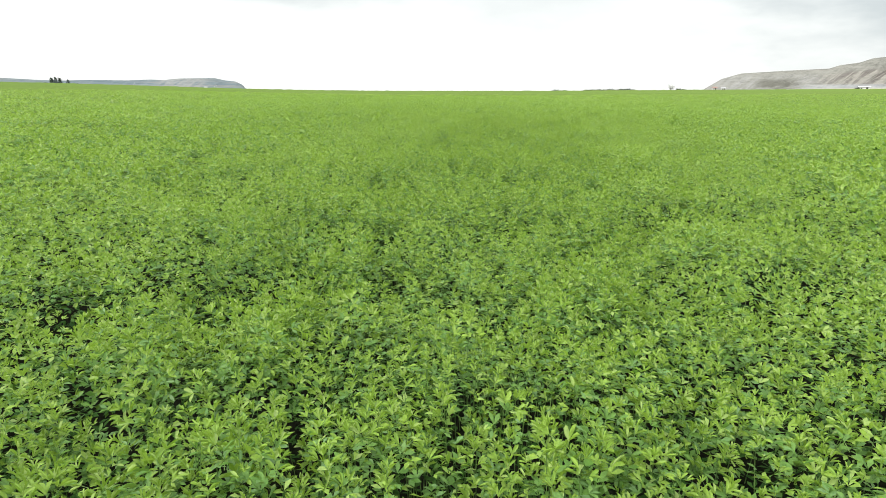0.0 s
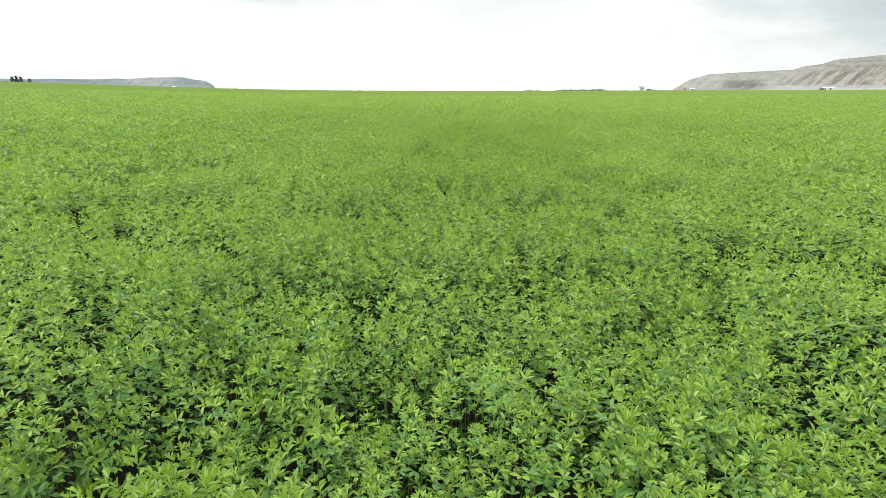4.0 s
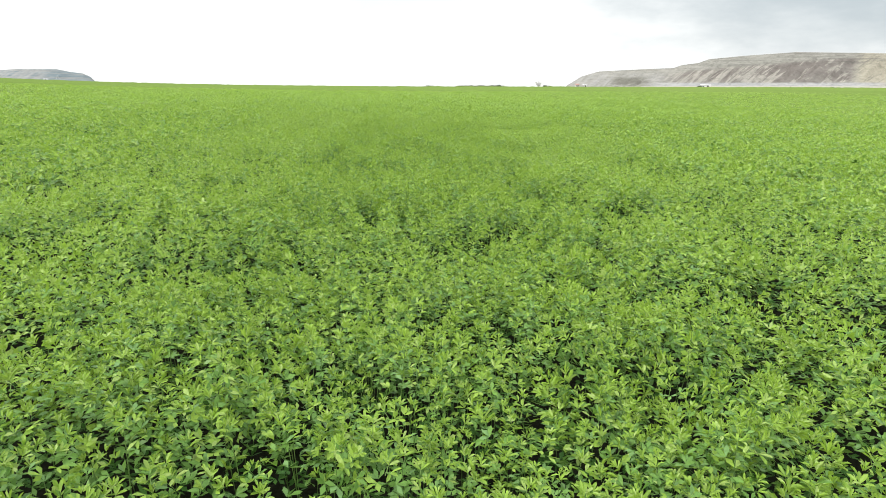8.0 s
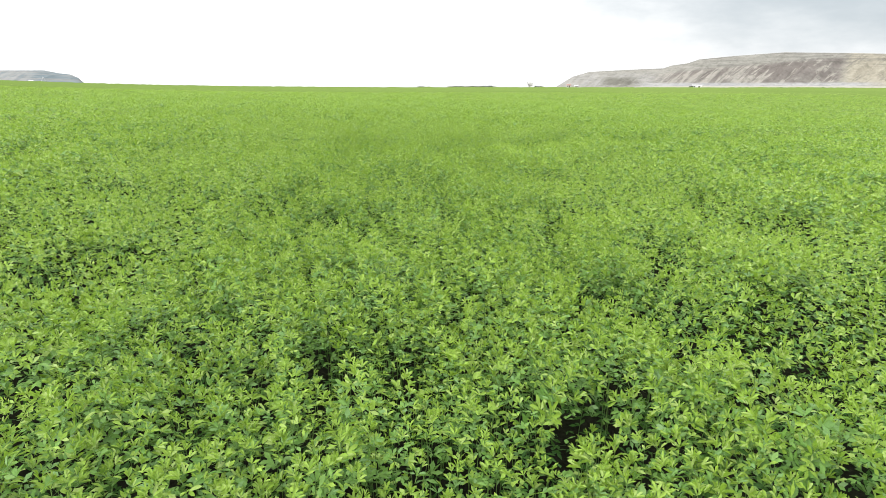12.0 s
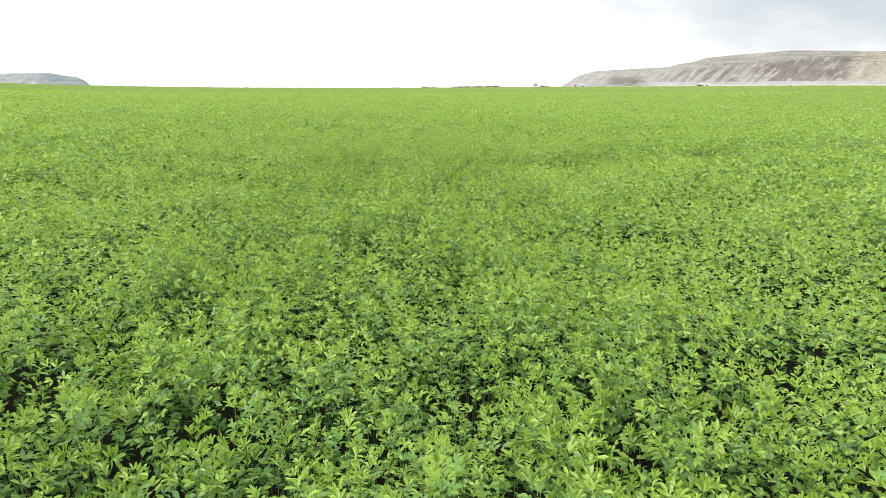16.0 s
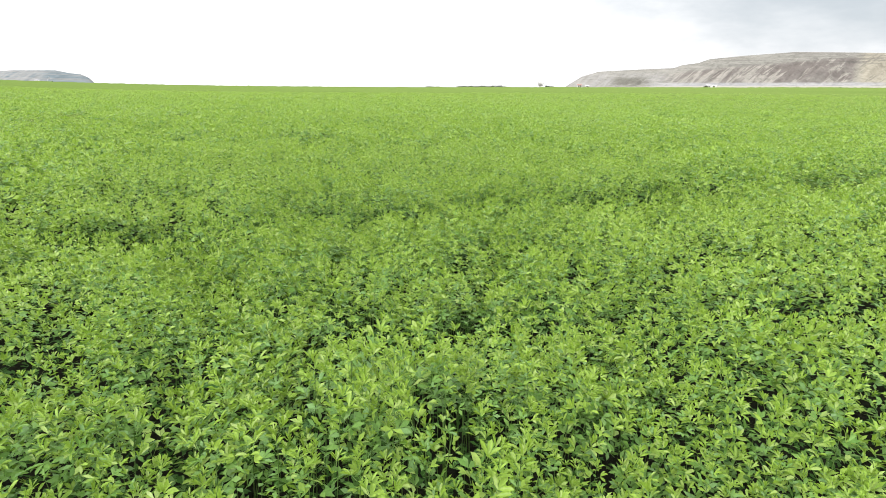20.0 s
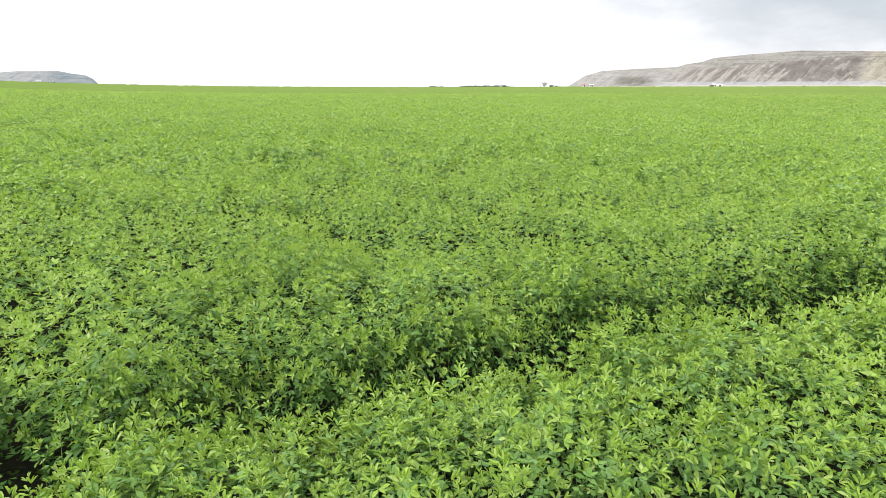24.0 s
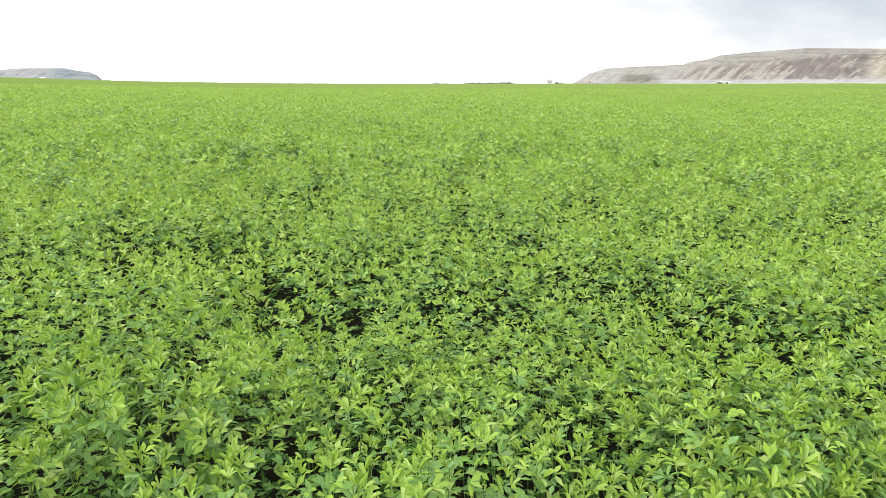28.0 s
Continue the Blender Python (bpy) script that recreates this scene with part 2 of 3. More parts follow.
def near_hill_paint(add):
    where, bearing, high, run = hill_nodes(add)
    patch = add("ShaderNodeTexNoise", Vector=where, Scale=0.008, Detail=8.0, Roughness=0.7).outputs[0]
    crumbs = add("ShaderNodeTexNoise", Vector=where, Scale=0.05, Detail=9.0, Roughness=0.7).outputs[0]
    squash = add("ShaderNodeMapping", Vector=where, Scale=(0.003, 0.003, 0.09)).outputs[0]
    strata = add("ShaderNodeTexNoise", Vector=squash, Scale=1.0, Detail=5.0, Roughness=0.6).outputs[0]
    streak = add("ShaderNodeTexNoise", Vector=run, Scale=2.1, Detail=8.0, Roughness=0.62, Distortion=0.4).outputs[0]
    # pale dry grass on the benches, in thin level bands
    col = ramp(add, strata, (0.36, (0.117, 0.114, 0.104)), (0.46, (0.148, 0.146, 0.132)), (0.54, (0.170, 0.166, 0.151)), (0.64, (0.140, 0.136, 0.125)))
    # grey scree fans low on the near end
    fan = times(add, between(add, bearing, 10, 11.5, 17.5, 20.5), between(add, high, -20, -5, 26, 44))
    col = mixed(add, times(add, fan, ramp(add, streak, (0.40, 0.2), (0.60, 0.9))), col, (0.185, 0.183, 0.176, 1))
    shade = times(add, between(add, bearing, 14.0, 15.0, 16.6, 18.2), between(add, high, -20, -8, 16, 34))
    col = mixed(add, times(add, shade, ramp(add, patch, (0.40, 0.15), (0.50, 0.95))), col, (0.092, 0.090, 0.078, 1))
    # brown gullies that run down the lower part of the tall face at a slant, reaching higher towards its far end, with pale spurs between them
    climb = add("ShaderNodeMath", dict(operation="MULTIPLY_ADD"), i0=bearing, i1=-3.4, i2=high).outputs[0]
    face = times(add, between(add, bearing, 17.5, 21.0, 31.9, 32.7), between(add, climb, -400, -300, -34, -22))
    face = times(add, face, ramp(add, patch, (0.36, 0.55), (0.54, 1.0)))
    deep = times(add, between(add, bearing, 26.5, 29.5, 31.8, 32.6), ramp(add, patch, (0.42, 0.02), (0.54, 0.11)))
    cut = add("ShaderNodeMath", dict(operation="ADD"), i0=streak, i1=deep).outputs[0]
    gully = ramp(add, cut, (0.46, 0.0), (0.52, 1.0))
    col = mixed(add, times(add, face, 0.9), col, mixed(add, gully, (0.186, 0.176, 0.158, 1), (0.097, 0.087, 0.081, 1)))
    far_end = between(add, bearing, 31.9, 33.0, 80, 90)
    col = mixed(add, times(add, far_end, 0.85), col, mixed(add, ramp(add, streak, (0.54, 0.0), (0.62, 1.0)), (0.196, 0.183, 0.146, 1), (0.130, 0.121, 0.100, 1)))
    # a pale level terrace along the foot
    foot = add("ShaderNodeMath", dict(operation="MULTIPLY_ADD"), i0=bearing, i1=-0.65, i2=high).outputs[0]
    foot = times(add, between(add, foot, -400, -300, -2.5, 1.5), between(add, bearing, 16.5, 19.0, 33.0, 36.0))
    col = mixed(add, times(add, foot, 0.9), col, ramp(add, patch, (0.40, (0.182, 0.186, 0.188)), (0.60, (0.215, 0.216, 0.212))))
    # a dark ledge below the rim
    ledge = times(add, between(add, strata, 0.50, 0.53, 0.55, 0.58), between(add, high, 56, 66, 100, 130))
    col = mixed(add, times(add, ledge, 0.6), col, (0.082, 0.078, 0.072, 1))
    col = mixed(add, 0.6, col, ramp(add, crumbs, (0.36, 0.62), (0.50, 0.98), (0.64, 1.2)), "MULTIPLY")
    bump = add("ShaderNodeBump", Height=crumbs, Strength=0.4, Distance=5.0).outputs[0]
    return add("ShaderNodeBsdfDiffuse", Color=col, Roughness=0.6, Normal=bump).outputs[0]


def far_hill_paint(add):
    where, bearing, high, run = hill_nodes(add)
    squash = add("ShaderNodeMapping", Vector=where, Scale=(0.002, 0.002, 0.14)).outputs[0]
    strata = add("ShaderNodeTexNoise", Vector=squash, Scale=1.0, Detail=5.0, Roughness=0.6).outputs[0]
    streak = add("ShaderNodeTexNoise", Vector=run, Scale=2.4, Detail=6.0, Roughness=0.65).outputs[0]
    crumbs = add("ShaderNodeTexNoise", Vector=where, Scale=0.03, Detail=8.0, Roughness=0.7).outputs[0]
    # the haze of distance is painted into the rock as blue-grey
    col = ramp(add, strata, (0.38, (0.084, 0.108, 0.120)), (0.47, (0.110, 0.134, 0.145)), (0.54, (0.150, 0.152, 0.148)), (0.62, (0.094, 0.116, 0.126)))
    col = mixed(add, ramp(add, streak, (0.45, 0.0), (0.58, 0.6)), col, (0.130, 0.150, 0.158, 1))
    pale = times(add, between(add, bearing, -36.5, -35.0, -33.0, -31.5), ramp(add, streak, (0.40, 0.1), (0.55, 0.8)))
    col = mixed(add, pale, col, (0.190, 0.190, 0.184, 1))
    col = mixed(add, 0.45, col, ramp(add, crumbs, (0.36, 0.7), (0.64, 1.2)), "MULTIPLY")
    return add("ShaderNodeBsdfDiffuse", Color=col, Roughness=0.6).outputs[0]


ROCK = material("hill_rock", near_hill_paint)
ROCK_FAR_HAZE = material("far_hill_rock_haze", far_hill_paint)

# ---------------------------------------------------------------- shape of the land
FIELD_END = 210.0
CROP = 0.50
EYE = 1.36
# bearing in degrees from the y axis, and how high the end of the field stands above eye level (degrees)
RIM = ((-180, -0.4), (-60, -0.25), (-46, -0.38), (-37, -0.56), (-30, -0.72), (-22, -0.75), (-12, -0.66), (-1, -0.46), (10, -0.18), (23, 0.11), (34, 0.38), (60, 0.55), (180, -0.4))


def smooth(a, b, x):
    u = np.clip((x - a) / (b - a), 0, 1)
    return u * u * (3 - 2 * u)


def rim(bearing):
    at, el = np.array(RIM).T
    total = 0
    for shift in (-5, -2.5, 0, 2.5, 5):
        total = total + np.interp(bearing + shift, at, el)
    return total / 5


def land(x, y):
    """Height of the soil: level under the flight, rising to the rim of the field, then the plain."""
    r = np.hypot(x, y) + 1e-6
    b = np.degrees(np.arctan2(x, y))
    slope = np.tan(np.radians(rim(b)))
    lift = EYE + FIELD_END * slope - CROP
    near = lift * np.minimum(r / FIELD_END, 1) * smooth(6, 60, r)
    far = np.maximum(r - FIELD_END, 0) * (slope - 0.0002) + np.maximum(r - 480, 0) * 0.0036 * smooth(8, 24, b) - 0.15 * smooth(FIELD_END, FIELD_END + 60, r)
    return near + far


def grid_object(name, xs, ys, zs, mats, pick=None):
    rows_n, cols_n = xs.shape
    me = bpy.data.meshes.new(name)
    co = np.stack([xs, ys, zs], -1).reshape(-1, 3)
    i = np.arange(rows_n * cols_n).reshape(rows_n, cols_n)
    quads = np.stack([i[:-1, :-1], i[:-1, 1:], i[1:, 1:], i[1:, :-1]], -1).reshape(-1, 4)
    fill(me, co, quads)
    for m in mats:
        me.materials.append(m)
    if pick is not None:
        me.polygons.foreach_set("material_index", pick[:-1, :-1].reshape(-1).astype(np.int32))
    me.polygons.foreach_set("use_smooth", np.ones(len(quads), bool))
    return new(name, me)


def fill(me, co, quads):
    me.vertices.add(len(co))
    me.vertices.foreach_set("co", np.ascontiguousarray(co, np.float32).reshape(-1))
    me.loops.add(quads.size)
    me.loops.foreach_set("vertex_index", np.ascontiguousarray(quads, np.int32).reshape(-1))
    me.polygons.add(len(quads))
    me.polygons.foreach_set("loop_start", np.arange(0, quads.size, quads.shape[1], dtype=np.int32))
    me.update(calc_edges=True)
    me.validate()


def value_noise(x, y, size, seed):
    """Soft random relief, about -1 to 1, with bumps of that size."""
    rng = np.random.RandomState(seed)
    table = rng.rand(256, 256) * 2 - 1
    u, v = x / size, y / size
    iu, iv = np.floor(u).astype(int), np.floor(v).astype(int)
    fu, fv = u - iu, v - iv
    fu, fv = fu * fu * (3 - 2 * fu), fv * fv * (3 - 2 * fv)
    a, b = table[iu % 256, iv % 256], table[(iu + 1) % 256, iv % 256]
    c, d = table[iu % 256, (iv + 1) % 256], table[(iu + 1) % 256, (iv + 1) % 256]
    return (a * (1 - fu) + b * fu) * (1 - fv) + (c * (1 - fu) + d * fu) * fv


# ---------------------------------------------------------------- ground, one sheet to the horizon
bear = np.radians(np.linspace(-180, 180, 241))
reach = np.concatenate([np.linspace(0.0, 30, 61), np.geomspace(31, 4600, 70)])
rr, bb = np.meshgrid(reach, bear, indexing="ij")
gx, gy = rr * np.sin(bb), rr * np.cos(bb)
ground = grid_object("ground", gx, gy, land(gx, gy), [SOIL_SHADED, STEPPE], (rr > FIELD_END))
tagged(ground, "bare brown soil darkened to the shade under the crop, running out to dry plain", "ground", kind="structure")

# ---------------------------------------------------------------- crop


def rut(x, y):
    """How far the point is from the edge of the wheel rut; negative within it."""
    bare = np.exp(-((x - 1.85) / 0.50) ** 2)      # an open spot where the soil shows
    half = 0.110 + 0.085 * value_noise(x, y, 0.33, 9) + 0.065 * bare + 0.045 * smooth(2.2, 3.0, x)
    return np.abs((y - 0.40 - 0.50 * x - 0.03 * np.sin(1.7 * x) - 0.03 * np.clip(x, -2.5, 0) ** 2 - 0.04 * bare) * 0.894) - half


def in_rut(x, y):
    return rut(x, y) < 0


def gaps(x, y):
    """1 in the dark gaps between the mounds of shoots, 0 elsewhere."""
    return smooth(0.42, 0.76, value_noise(x + 0.3 * y, y, 0.18, 4)) * smooth(-0.5, 0.2, value_noise(x, y, 1.7, 5))


def crop_top(x, y):
    """Height of the crop above the soil: mounds of shoots with hollows between them, rounded off where they overhang the rut."""
    mounds = 0.045 * value_noise(x, y, 0.9, 1) + 0.095 * value_noise(x, y, 0.36, 2) + 0.045 * value_noise(x, y, 0.17, 3)
    near = y - 0.40 - 0.5 * x < 0
    e = np.clip(rut(x, y) / np.where(near, 0.28, 0.15), 0, 1)
    near_bank = (0.08 + 0.06 * smooth(2.2, 3.0, x)) * near * smooth(0.6, 0.1, rut(x, y))
    return (CROP + mounds - 0.165 * gaps(x, y) * (1 - 0.6 * smooth(4, 10, nearness(x, y))) - near_bank) * (0.35 + 0.65 * np.sqrt(1 - (1 - e) ** 2))


def shoot(rng, leaves, size, fine_leaves, reach_down, leaflets=3, young=0.85):
    """One shoot, its tip at the origin: three-part leaves round the stem, crowded and upright at the tip, wide and flat below.
    fine_leaves: how many of the upper leaves get the full outline."""
    fine, plain = [], []
    big = size / 0.026
    for k in range(leaves):
        u = k / max(leaves - 1, 1)
        down = -reach_down * u ** 1.35 + rng.uniform(-0.006, 0.006)
        turn = k * 2.4 + rng.uniform(-0.5, 0.5)
        rise = 1.20 - 0.75 * min(u * 1.6, 1) - 0.15 * u + rng.uniform(-0.25, 0.25)
        petiole = (0.004 + 0.024 * min(u * 1.4, 1)) * big ** 0.6
        out_dir = np.array([math.cos(turn) * math.cos(rise), math.sin(turn) * math.cos(rise), math.sin(rise)])
        hub = np.array([0, 0, down]) + out_dir * petiole
        length = size * (0.72 + 0.32 * min(u * 2.4, 1) + 0.10 * u) * rng.uniform(0.85, 1.15)
        if k < fine_leaves and u > 0.25:
            foot = np.array([0, 0, down - 0.004])
            thin = np.array([-math.sin(turn), math.cos(turn), 0]) * 0.0009
            plain.append((2, [foot - thin, foot + thin, hub + thin, hub - thin]))
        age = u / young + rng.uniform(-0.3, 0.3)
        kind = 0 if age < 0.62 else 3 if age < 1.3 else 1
        for leaflet in ((-1, 0, 1) if leaflets == 3 else (-0.5, 0.5) if leaflets == 2 else (0,)):
            a = turn + leaflet * rng.uniform(0.75, 1.25)
            lift = rise - (0.10 if leaflet == 0 else 0.22) + rng.uniform(-0.3, 0.3)
            along = np.array([math.cos(a) * math.cos(lift), math.sin(a) * math.cos(lift), math.sin(lift)])
            side = np.cross(along, (0, 0, 1))
            side /= np.linalg.norm(side) + 1e-6
            up = np.cross(side, along)
            roll = rng.uniform(-0.6, 0.6)
            side = side * math.cos(roll) + up * math.sin(roll)
            up = np.cross(side, along)
            wide = length * (0.112 + 0.040 * min(u * 1.8, 1) + 0.045 * u) * rng.uniform(0.85, 1.15)
            fold = up * wide * (0.75 - 0.4 * u)
            if k < fine_leaves:
                fine.append((kind, [hub, hub + along * length * 0.40 + side * wide * 0.9 + fold, hub + along * length * 0.78 + side * wide * 0.95 + fold * 0.8,
                                    hub + along * length - up * length * 0.08, hub + along * length * 0.78 - side * wide * 0.95 + fold * 0.8, hub + along * length * 0.40 - side * wide * 0.9 + fold]))
            else:
                plain.append((kind, [hub, hub + along * length * 0.56 + side * wide * 1.15 + fold, hub + along * length, hub + along * length * 0.56 - side * wide * 1.15 + fold]))
    return [(np.array([p for _, p in part]), np.array([k for k, _ in part])) for part in (fine, plain) if part]


def nearness(x, y):
    """How near the flight passes to a point that lies ahead of it, by a plan of the field."""
    side = np.abs(x - strip_middle(y)) * 1.6
    return np.where(y > 0, np.maximum(np.hypot(x, y), side), side)


def on_the_way(x, y):
    """The fan of field ahead of the place where the flight starts and of its later course."""
    to_right = np.minimum(-13.9 + np.maximum(x - 1.4, 0) / 0.62, -12.6 + np.maximum(x - 0.9, 0) / 0.85)
    return (y > -13.9 + np.maximum(1.2 - x, 0) / 1.3) & (y > to_right)


def strip_middle(y):
    return np.interp(y, (-13, -12.5, -11.5, -10.5, -8, -4, 0, 2), (1.15, 1.08, 0.85, 0.64, 0.52, 0.3, 0.05, 0))


PLANT_STRIP = 0.36, -12.75, 2.2      # half width, start and end of the strip of single plants


def in_strip(x, y):
    half, y0, y1 = PLANT_STRIP
    return (np.abs(x - strip_middle(y)) < half) & (y > y0) & (y < y1) & (rut(x, y) > 0.24)


def lattice(rng, box, per_m2):
    """Points on a jittered lattice, so that the stand is even."""
    x0, x1, y0, y1 = box
    step = per_m2 ** -0.5
    gx, gy = np.meshgrid(np.arange(x0, x1, step), np.arange(y0, y1, step))
    return gx.ravel() + rng.uniform(-0.6, 0.6, gx.size) * step, gy.ravel() + rng.uniform(-0.6, 0.6, gx.size) * step


class Leaves:
    """Gathers leaflets and stems for one mesh."""

    def __init__(self):
        self.co, self.face, self.mat, self.count = [], [], [], 0

    def add(self, co, kind):
        n, m, per = co.shape[:3]
        base = self.count + np.arange(n * m)[:, None] * per
        if per == 6:
            self.face.append(np.concatenate([base + np.array([[0, 1, 2, 3]]), base + np.array([[0, 3, 4, 5]])], 1).reshape(-1, 4))
            self.mat.append(np.repeat(np.tile(kind, n), 2))
        else:
            self.face.append(base + np.array([[0, 1, 2, 3]]))
            self.mat.append(np.tile(kind, n))
        self.co.append(co.reshape(-1, 3))
        self.count += n * m * per

    def shoots(self, rng, made, x, y, z, lean, outward=0.0):
        """outward: how far the shoots bend away from the middle of their mound."""
        d = 0.05
        bend_x = (crop_top(x - d, y) - crop_top(x + d, y)) / (2 * d) * outward
        bend_y = (crop_top(x, y - d) - crop_top(x, y + d)) / (2 * d) * outward
        which = rng.randint(0, len(made), len(x))
        for k, parts in enumerate(made):
            sel = which == k
            n = int(sel.sum())
            if not n:
                continue
            a = rng.uniform(0, 2 * math.pi, n)
            s = rng.uniform(0.8, 1.2, n)[:, None, None]
            lx = (rng.normal(0, lean, n) + np.clip(bend_x[sel], -0.7, 0.7))[:, None, None]
            ly = (rng.normal(0, lean, n) + np.clip(bend_y[sel], -0.7, 0.7))[:, None, None]
            ca, sa = np.cos(a)[:, None, None] * s, np.sin(a)[:, None, None] * s
            for pts, kind in parts:
                px, py, pz = pts[..., 0][None], pts[..., 1][None], pts[..., 2][None] * s
                rx, ry = px * ca - py * sa, px * sa + py * ca
                self.add(np.stack([rx + pz * lx + x[sel][:, None, None], ry + pz * ly + y[sel][:, None, None], pz - lx * rx - ly * ry + z[sel][:, None, None]], -1), kind)

    def stems(self, rng, x, y, z, foot_z, spread):
        n = len(x)
        turn = np.radians([0, 120, 240])
        ring = np.stack([np.cos(turn), np.sin(turn), turn * 0], -1)
        tip = np.stack([x, y, z - 0.035], -1)
        foot = np.stack([x + rng.normal(0, spread, n), y + rng.normal(0, spread, n), foot_z], -1)
        co = np.concatenate([foot[:, None] + ring[None] * 0.0021, tip[:, None] + ring[None] * 0.0011], 1)
        base = self.count + np.arange(n)[:, None] * 6
        self.face.append(np.concatenate([base + np.array([[a, (a + 1) % 3, 3 + (a + 1) % 3, 3 + a]]) for a in range(3)], 1).reshape(-1, 4))
        self.mat.append(np.full(n * 3, 2))
        self.co.append(co.reshape(-1, 3))
        self.count += n * 6

    def mesh(self, name):
        me = bpy.data.meshes.new(name)
        fill(me, np.concatenate(self.co), np.concatenate(self.face))
        for m in (LEAF_YOUNG, LEAF_OLD_SHADED, STEM, LEAF_MID, STRAW):
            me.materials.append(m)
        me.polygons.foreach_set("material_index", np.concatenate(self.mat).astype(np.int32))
        return me


field = Leaves()


def sow(seed, box, band, per_m2, leaves, size, fine_leaves, reach_down, leaflets=3, kinds=14, lean=0.2, stems=0.0, young=0.85, low=0.77, tall=1.12):
    rng = np.random.RandomState(seed)
    made = [shoot(rng, leaves, size, fine_leaves, reach_down, leaflets, young) for _ in range(kinds)]
    x, y = lattice(rng, box, per_m2)
    n = nearness(x, y)
    # neighbouring bands run into one another
    a0, a1, b0, b1 = band
    share = smooth(a0, a1, n) * (1 - smooth(b0, b1, n))
    ok = (rng.rand(len(x)) < share * (1 - 0.55 * gaps(x, y))) & ~in_rut(x, y) & ~in_strip(x, y) & on_the_way(x, y)
    x, y = x[ok], y[ok]
    z = land(x, y) + crop_top(x, y) * rng.uniform(low, tall, len(x))
    field.shoots(rng, made, x, y, z, lean, 0.7)
    if stems:
        some = rng.rand(len(x)) < stems
        field.stems(rng, x[some], y[some], z[some], land(x[some], y[some]) - 0.01, 0.05)


sow(11, (-2.5, 3.5, -14, 3.2), (-9, -8, 1.6, 2.3), 310, 12, 0.0245, 6, 0.16, stems=0.15, young=0.98)
sow(12, (-4.5, 5, -14.5, 6), (1.6, 2.3, 4.2, 5.6), 250, 10, 0.0265, 0, 0.16, young=1.06)
sow(13, (-9, 9, -15, 13), (4.2, 5.6, 9.5, 12.5), 122, 6, 0.043, 0, 0.13, young=0.94, low=0.81, tall=1.09)
sow(14, (-20, 18, -15, 28), (9.5, 12.5, 20, 27), 86, 4, 0.055, 0, 0.10, leaflets=2, lean=0.10, young=1.05, low=0.88, tall=1.06)
sow(15, (-56, 46, -15, 62), (20, 27, 48, 62), 28, 3, 0.080, 0, 0.09, leaflets=1, lean=0.06, young=1.3, low=0.92, tall=1.05)


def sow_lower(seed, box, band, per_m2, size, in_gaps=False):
    """The big old three-part leaves low on the stems, in the green darkened for shade; in_gaps: only those that fill
    the gaps between the mounds.
    """
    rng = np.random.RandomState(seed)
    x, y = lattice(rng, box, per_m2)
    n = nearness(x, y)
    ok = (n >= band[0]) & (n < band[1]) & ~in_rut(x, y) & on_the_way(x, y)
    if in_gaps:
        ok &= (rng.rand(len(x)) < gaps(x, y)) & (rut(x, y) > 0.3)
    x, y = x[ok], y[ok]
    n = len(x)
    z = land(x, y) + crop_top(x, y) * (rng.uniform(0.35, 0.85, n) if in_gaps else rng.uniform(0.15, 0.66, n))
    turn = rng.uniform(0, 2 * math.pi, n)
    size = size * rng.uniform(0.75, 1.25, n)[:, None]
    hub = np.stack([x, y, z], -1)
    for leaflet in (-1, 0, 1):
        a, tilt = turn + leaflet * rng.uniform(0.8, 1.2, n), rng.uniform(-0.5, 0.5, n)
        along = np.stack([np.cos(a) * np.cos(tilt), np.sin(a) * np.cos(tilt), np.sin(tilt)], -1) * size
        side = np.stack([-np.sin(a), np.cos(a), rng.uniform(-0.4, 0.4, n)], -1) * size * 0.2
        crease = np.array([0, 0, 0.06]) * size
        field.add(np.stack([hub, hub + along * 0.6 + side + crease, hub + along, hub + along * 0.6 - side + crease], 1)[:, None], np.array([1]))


def sow_wall(seed):
    """Leafy side shoots that clothe the rounded edges of the rut, and a few stray shoots within it."""
    rng = np.random.RandomState(seed)
    made = [shoot(rng, 11, 0.0245, 6, 0.15, young=0.5) for _ in range(8)]
    x, y = lattice(rng, (-3, 4.5, -2, 3.2), 260)
    ok = (rut(x, y) < 0.30) & ~in_rut(x, y)
    x, y = x[ok], y[ok]
    field.shoots(rng, made, x, y, land(x, y) + crop_top(x, y) * rng.uniform(0.45, 0.9, len(x)), 0.25, 0.7)
    x, y = lattice(rng, (-3, 4.5, -2, 3.2), 40)
    ok = in_rut(x, y)
    x, y = x[ok], y[ok]
    z = land(x, y) + rng.uniform(0.16, 0.40, len(x))
    field.shoots(rng, made, x, y, z, 0.25)
    field.stems(rng, x, y, z, land(x, y) - 0.01, 0.04)
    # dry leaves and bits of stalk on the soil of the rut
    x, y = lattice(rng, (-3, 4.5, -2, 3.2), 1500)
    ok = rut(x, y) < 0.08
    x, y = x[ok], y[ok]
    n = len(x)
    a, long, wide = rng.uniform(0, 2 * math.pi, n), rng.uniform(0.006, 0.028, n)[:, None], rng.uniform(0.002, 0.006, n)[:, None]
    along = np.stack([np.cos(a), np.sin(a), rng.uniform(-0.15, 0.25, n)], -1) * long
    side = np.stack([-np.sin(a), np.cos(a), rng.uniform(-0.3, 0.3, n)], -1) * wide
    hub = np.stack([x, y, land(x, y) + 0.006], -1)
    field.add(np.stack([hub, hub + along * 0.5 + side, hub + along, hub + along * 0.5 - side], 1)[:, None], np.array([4]))


